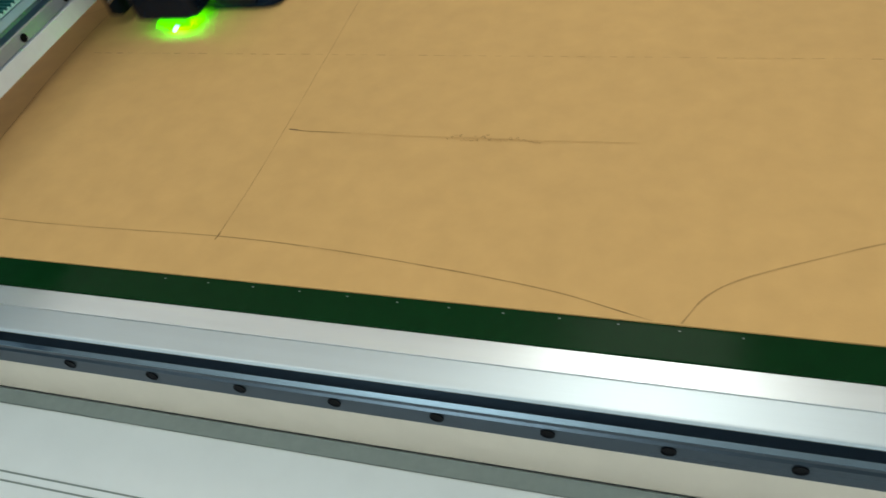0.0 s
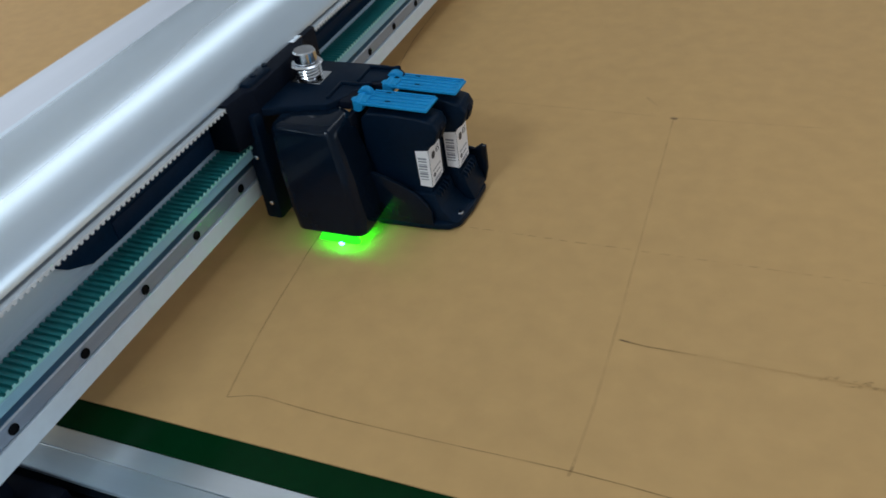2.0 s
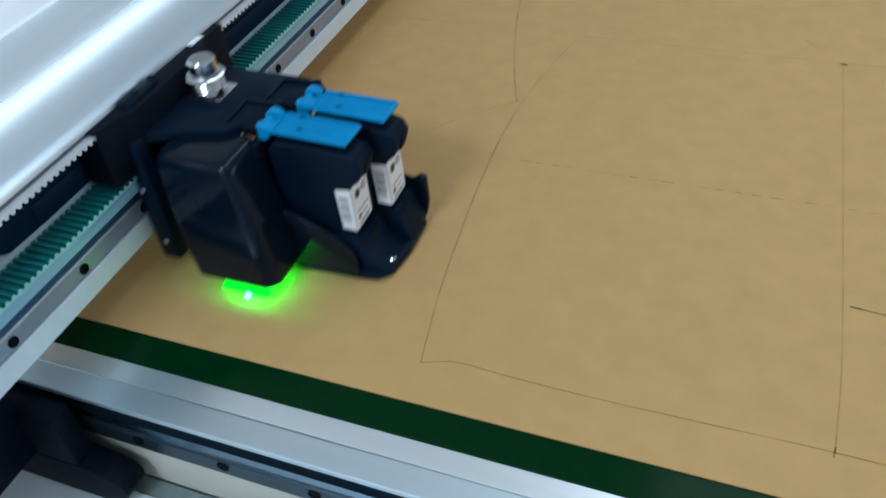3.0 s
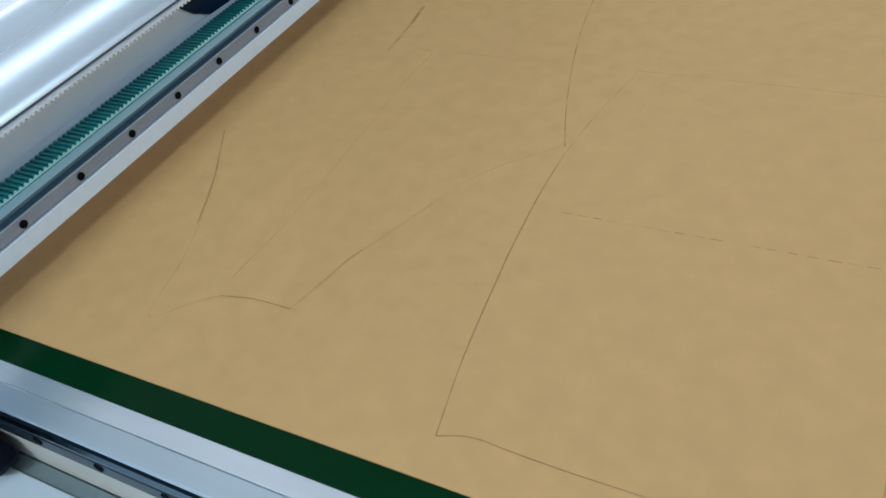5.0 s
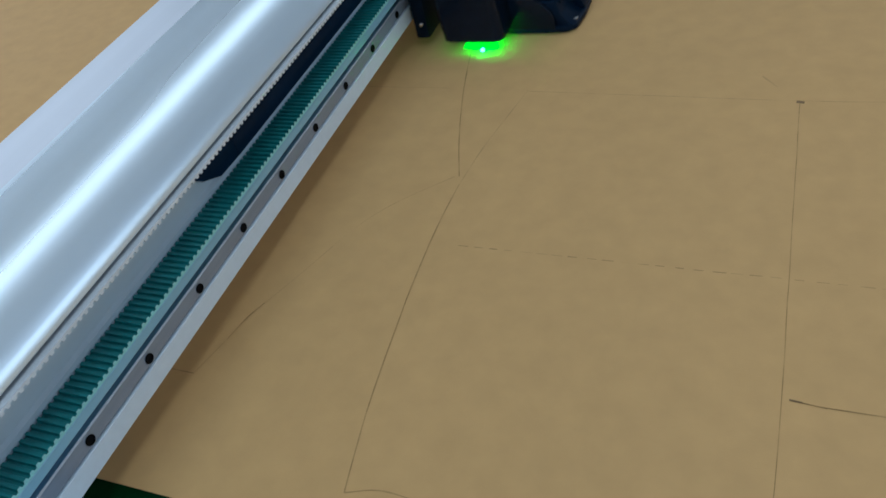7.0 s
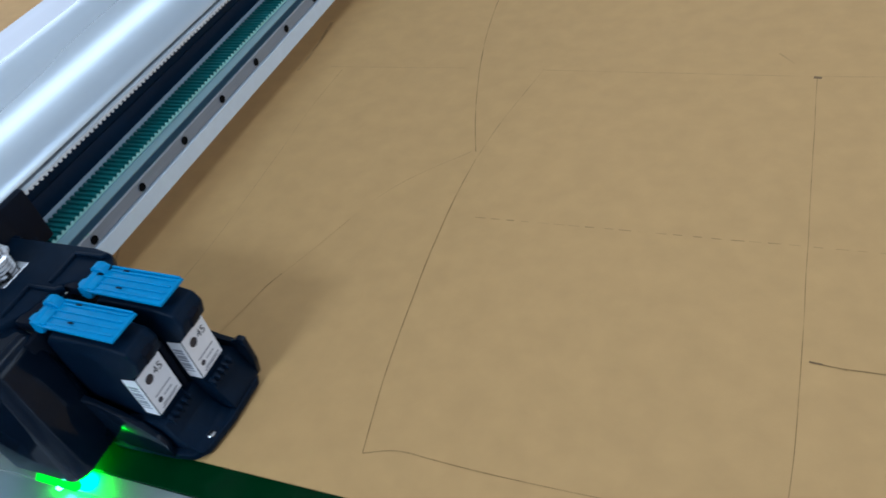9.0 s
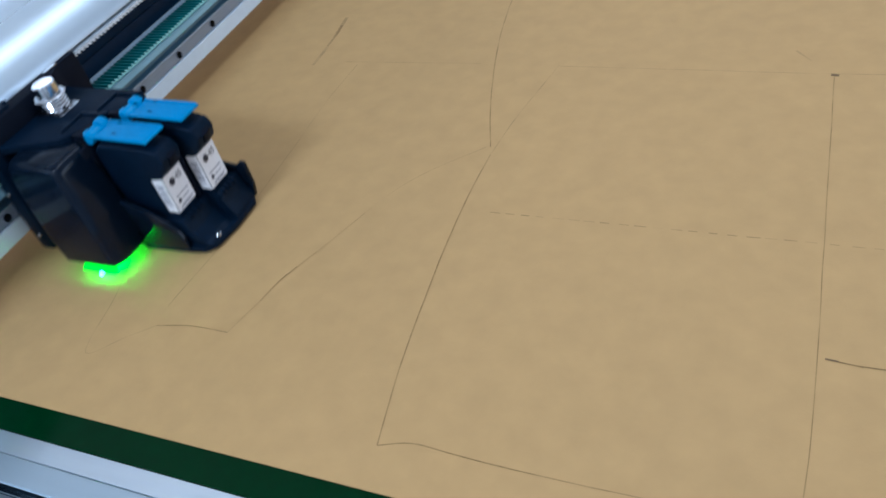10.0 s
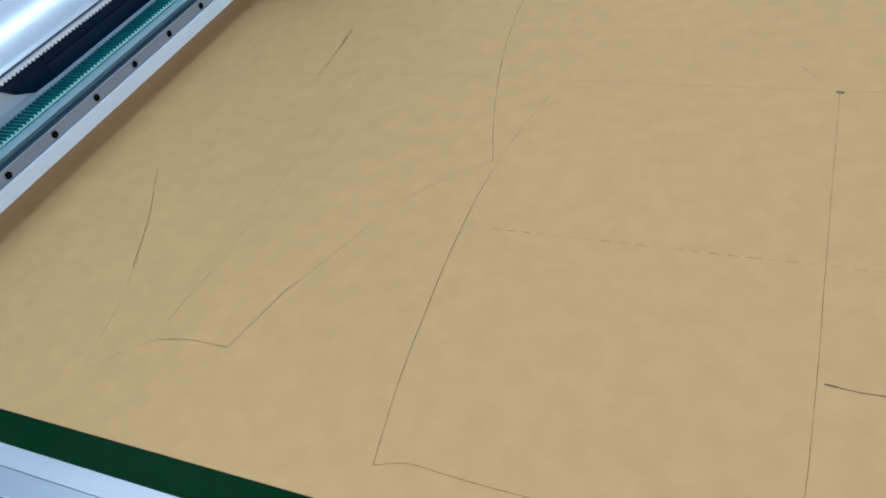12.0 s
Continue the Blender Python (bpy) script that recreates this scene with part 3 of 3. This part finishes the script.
latch(0, 0)
latch(0.0125, 0.0295)
for k in range(2):
    part("latch_seat", box(0.076 + 0.012 * k, 0.088 + 0.012 * k, 0.021 + 0.030 * k, 0.0425 + 0.030 * k, 0.1010, 0.1078, 0.0012), BLACK_MATT, carriage, "", True)
for k in range(2):
    dx, dy = 0.012 * k, 0.030 * k
    part("latch_frame", prism([(0.066 + dx, 0.0475 + dy), (0.066 + dx, 0.0450 + dy), (0.0885 + dx, 0.0450 + dy), (0.0930 + dx, 0.0485 + dy), (0.0900 + dx, 0.0500 + dy), (0.0870 + dx, 0.0475 + dy)], "z", 0.1075, 0.1110, 0.0008), BLACK, carriage, "", True)
    part("latch_frame", box(0.0650 + dx, 0.0675 + dx, 0.0215 + dy, 0.0475 + dy, 0.1075, 0.1105, 0.0008), BLACK, carriage, "", True)
BOLT = (0.0345, 0.0525, 0.1092)
bolt = part("spring_bolt", turned([(0.0, 0.0240), (0.0082, 0.0240), (0.0092, 0.0228), (0.0094, 0.0140), (0.0070, 0.0138), (0.0070, 0.0), (0.0, 0.0)], BOLT, 28), CHROME, carriage, "bright steel bolt with coil spring", True)
part("bolt_collar", turned([(0.0120, 0.0118), (0.0132, 0.0127), (0.0120, 0.0136), (0.0, 0.0136), (0.0, 0.0118)], BOLT, 28), CHROME, bolt, "", True)
coil = bmesh.new()
turns, rw, rc = 4, 0.0012, 0.0102
prev = None
for i in range(turns * 20 + 1):
    a = 2 * math.pi * i / 20
    c = Vector((BOLT[0] + rc * math.cos(a), BOLT[1] + rc * math.sin(a), 0.1108 + 0.0104 * i / (turns * 20)))
    out = Vector((math.cos(a), math.sin(a), 0))
    ring = [coil.verts.new(c + out * rw * math.cos(b) + Vector((0, 0, rw * math.sin(b)))) for b in (0, 1.26, 2.51, 3.77, 5.03)]
    if prev:
        for j in range(5):
            coil.faces.new((prev[j], prev[(j + 1) % 5], ring[(j + 1) % 5], ring[j]))
    prev = ring
part("coil_spring", coil, CHROME, bolt, "", True)
part("bolt_plate", box(0.0225, 0.0490, 0.0415, 0.0640, 0.1086, 0.1095, 0.0003), CHROME, bolt)


# ---- ink cartridges ----
def digits(text, size):
    cu = bpy.data.curves.new("number", "FONT")
    cu.body, cu.size, cu.extrude, cu.align_x, cu.align_y = text, size, 0.00005, "CENTER", "CENTER"
    ob = new("number", cu)
    me = bpy.data.meshes.new_from_object(ob.evaluated_get(bpy.context.evaluated_depsgraph_get()))
    bpy.data.objects.remove(ob)
    me.materials.clear()
    me.materials.append(PRINT)
    return me


def cartridge():
    c = empty("ink_cartridge", "black ink cartridge with a white label seated in the carriage", "ink cartridge", "cartridges in the carriage")
    side = [(0.092, 0.0080), (0.1460, 0.0080), (0.1460, 0.0725), (0.1530, 0.0780), (0.1560, 0.0880), (0.1525, 0.0955), (0.1400, 0.0985), (0.1200, 0.1000), (0.0980, 0.1000), (0.0920, 0.0940)]
    part("body", prism(side, "y", 0.0200, 0.0425, 0.0022, 3), BLACK, c, "black plastic cartridge body", True)
    part("grip", prism([(0.1455, 0.0760), (0.1545, 0.0790), (0.1572, 0.0870), (0.1520, 0.0945)], "y", 0.0270, 0.0355, 0.0008), BLACK_MATT, c, "", True)
    lab = bmesh.new()
    front = [(0.1464, 0.0420, 0.0718), (0.1464, 0.0420, 0.0385), (0.1464, 0.0202, 0.0385), (0.1464, 0.0202, 0.0718)]
    wrap = [(0.1464, 0.0196, 0.0385), (0.1464, 0.0196, 0.0718), (0.1355, 0.0196, 0.0705), (0.1365, 0.0196, 0.0390)]
    for quad, nrm in ((front, Vector((0.0004, 0, 0))), (wrap, Vector((0, -0.0004, 0)))):
        a, b = [lab.verts.new(Vector(p)) for p in quad], [lab.verts.new(Vector(p) + nrm) for p in quad]
        lab.faces.new(a), lab.faces.new(b)
        for i in range(4):
            lab.faces.new((a[i], a[(i + 1) % 4], b[(i + 1) % 4], b[i]))
    label = part("label", lab, LABEL, c, "white paper label with barcode and number")
    num = new("number", digits("45", 0.0078))
    num.parent = label
    num.matrix_basis = pose(0.14695, 0.0355, 0.0645, 90, 0, 90)
    part("round_mark", turned([(0.0032, 0.0), (0.0032, 0.0002), (0.0014, 0.0002), (0.0014, 0.0001), (0.0, 0.0001)], (0.1468, 0.0272, 0.0640), 20, "x"), PRINT, label)
    part("dot", turned([(0.0019, 0.0), (0.0019, 0.0002), (0.0, 0.0002)], (0.1468, 0.0255, 0.0465), 16, "x"), PRINT, label)
    for y0, y1, z in ((0.0290, 0.0370, 0.0465), (0.0235, 0.0390, 0.0510), (0.0250, 0.0395, 0.0420), (0.0235, 0.0375, 0.0405)):
        part("print_bar", box(0.1467, 0.1470, y0, y1, z - 0.0004, z + 0.0004), PRINT_GREY, label)
    for i in range(9):
        part("barcode_bar", box(0.1372, 0.1442, 0.0189, 0.0193, 0.0450 + i * 0.0023, 0.0450 + i * 0.0023 + 0.0006 + 0.0005 * (i % 3)), PRINT_GREY, label)
    return c


cart = cartridge()
cart_b = copy_thing(cart, pose(0, 0, 0))


# ---- movement ----
# seconds, gantry along the bed, carriage along the gantry
TRAVEL = [(0, -0.008, 0.298), (0.2, -0.0575, 0.46), (0.5, -0.121, 0.62), (0.75, -0.126, 0.61), (1, -0.122, 0.517), (1.2, -0.1055, 0.443), (1.5, -0.086, 0.323), (1.7, -0.0585, 0.2393), (2, -0.0742, 0.218), (2.2, -0.1185, 0.1555), (2.5, -0.173, 0.042), (2.7, -0.189, -0.003), (2.8, -0.188, 0.012),
          (3, -0.2115, 0.072), (3.2, -0.2405, 0.161), (3.5, -0.2995, 0.3155), (3.7, -0.3335, 0.4065), (4.25, -0.39, 0.62), (5, -0.375, 0.80), (5.3, -0.355, 0.805), (5.5, -0.3495, 0.806), (5.7, -0.306, 0.805), (6, -0.1715, 0.80), (6.2, -0.159, 0.785), (6.5, -0.1525, 0.754), (6.7, -0.148, 0.655), (7.0, -0.145, 0.535), (7.7, -0.150, 0.24),
          (8.3, -0.1795, 0.021), (8.5, -0.186, -0.002), (9, -0.261, -0.015), (9.5, -0.297, -0.035), (9.7, -0.3125, 0.032), (10, -0.374, 0.146), (10.2, -0.4215, 0.2178), (10.5, -0.441, 0.2436), (11, -0.4015, 0.439), (11.5, -0.396, 0.5395), (12, -0.4415, 0.66)]


def motions():
    walk(gantry, [(t, pose(g, 0, 0)) for t, g, c in TRAVEL])
    walk(carriage, [(t, pose(g, c, 0)) for t, g, c in TRAVEL])
    walk(cart, [(t, pose(g, c, 0)) for t, g, c in TRAVEL])
    walk(cart_b, [(t, pose(g + 0.0115, c + 0.0305, 0)) for t, g, c in TRAVEL])
    walk(chain, [(t, pose(g, 0.5 * c - 0.098, 0)) for t, g, c in TRAVEL])


motions()
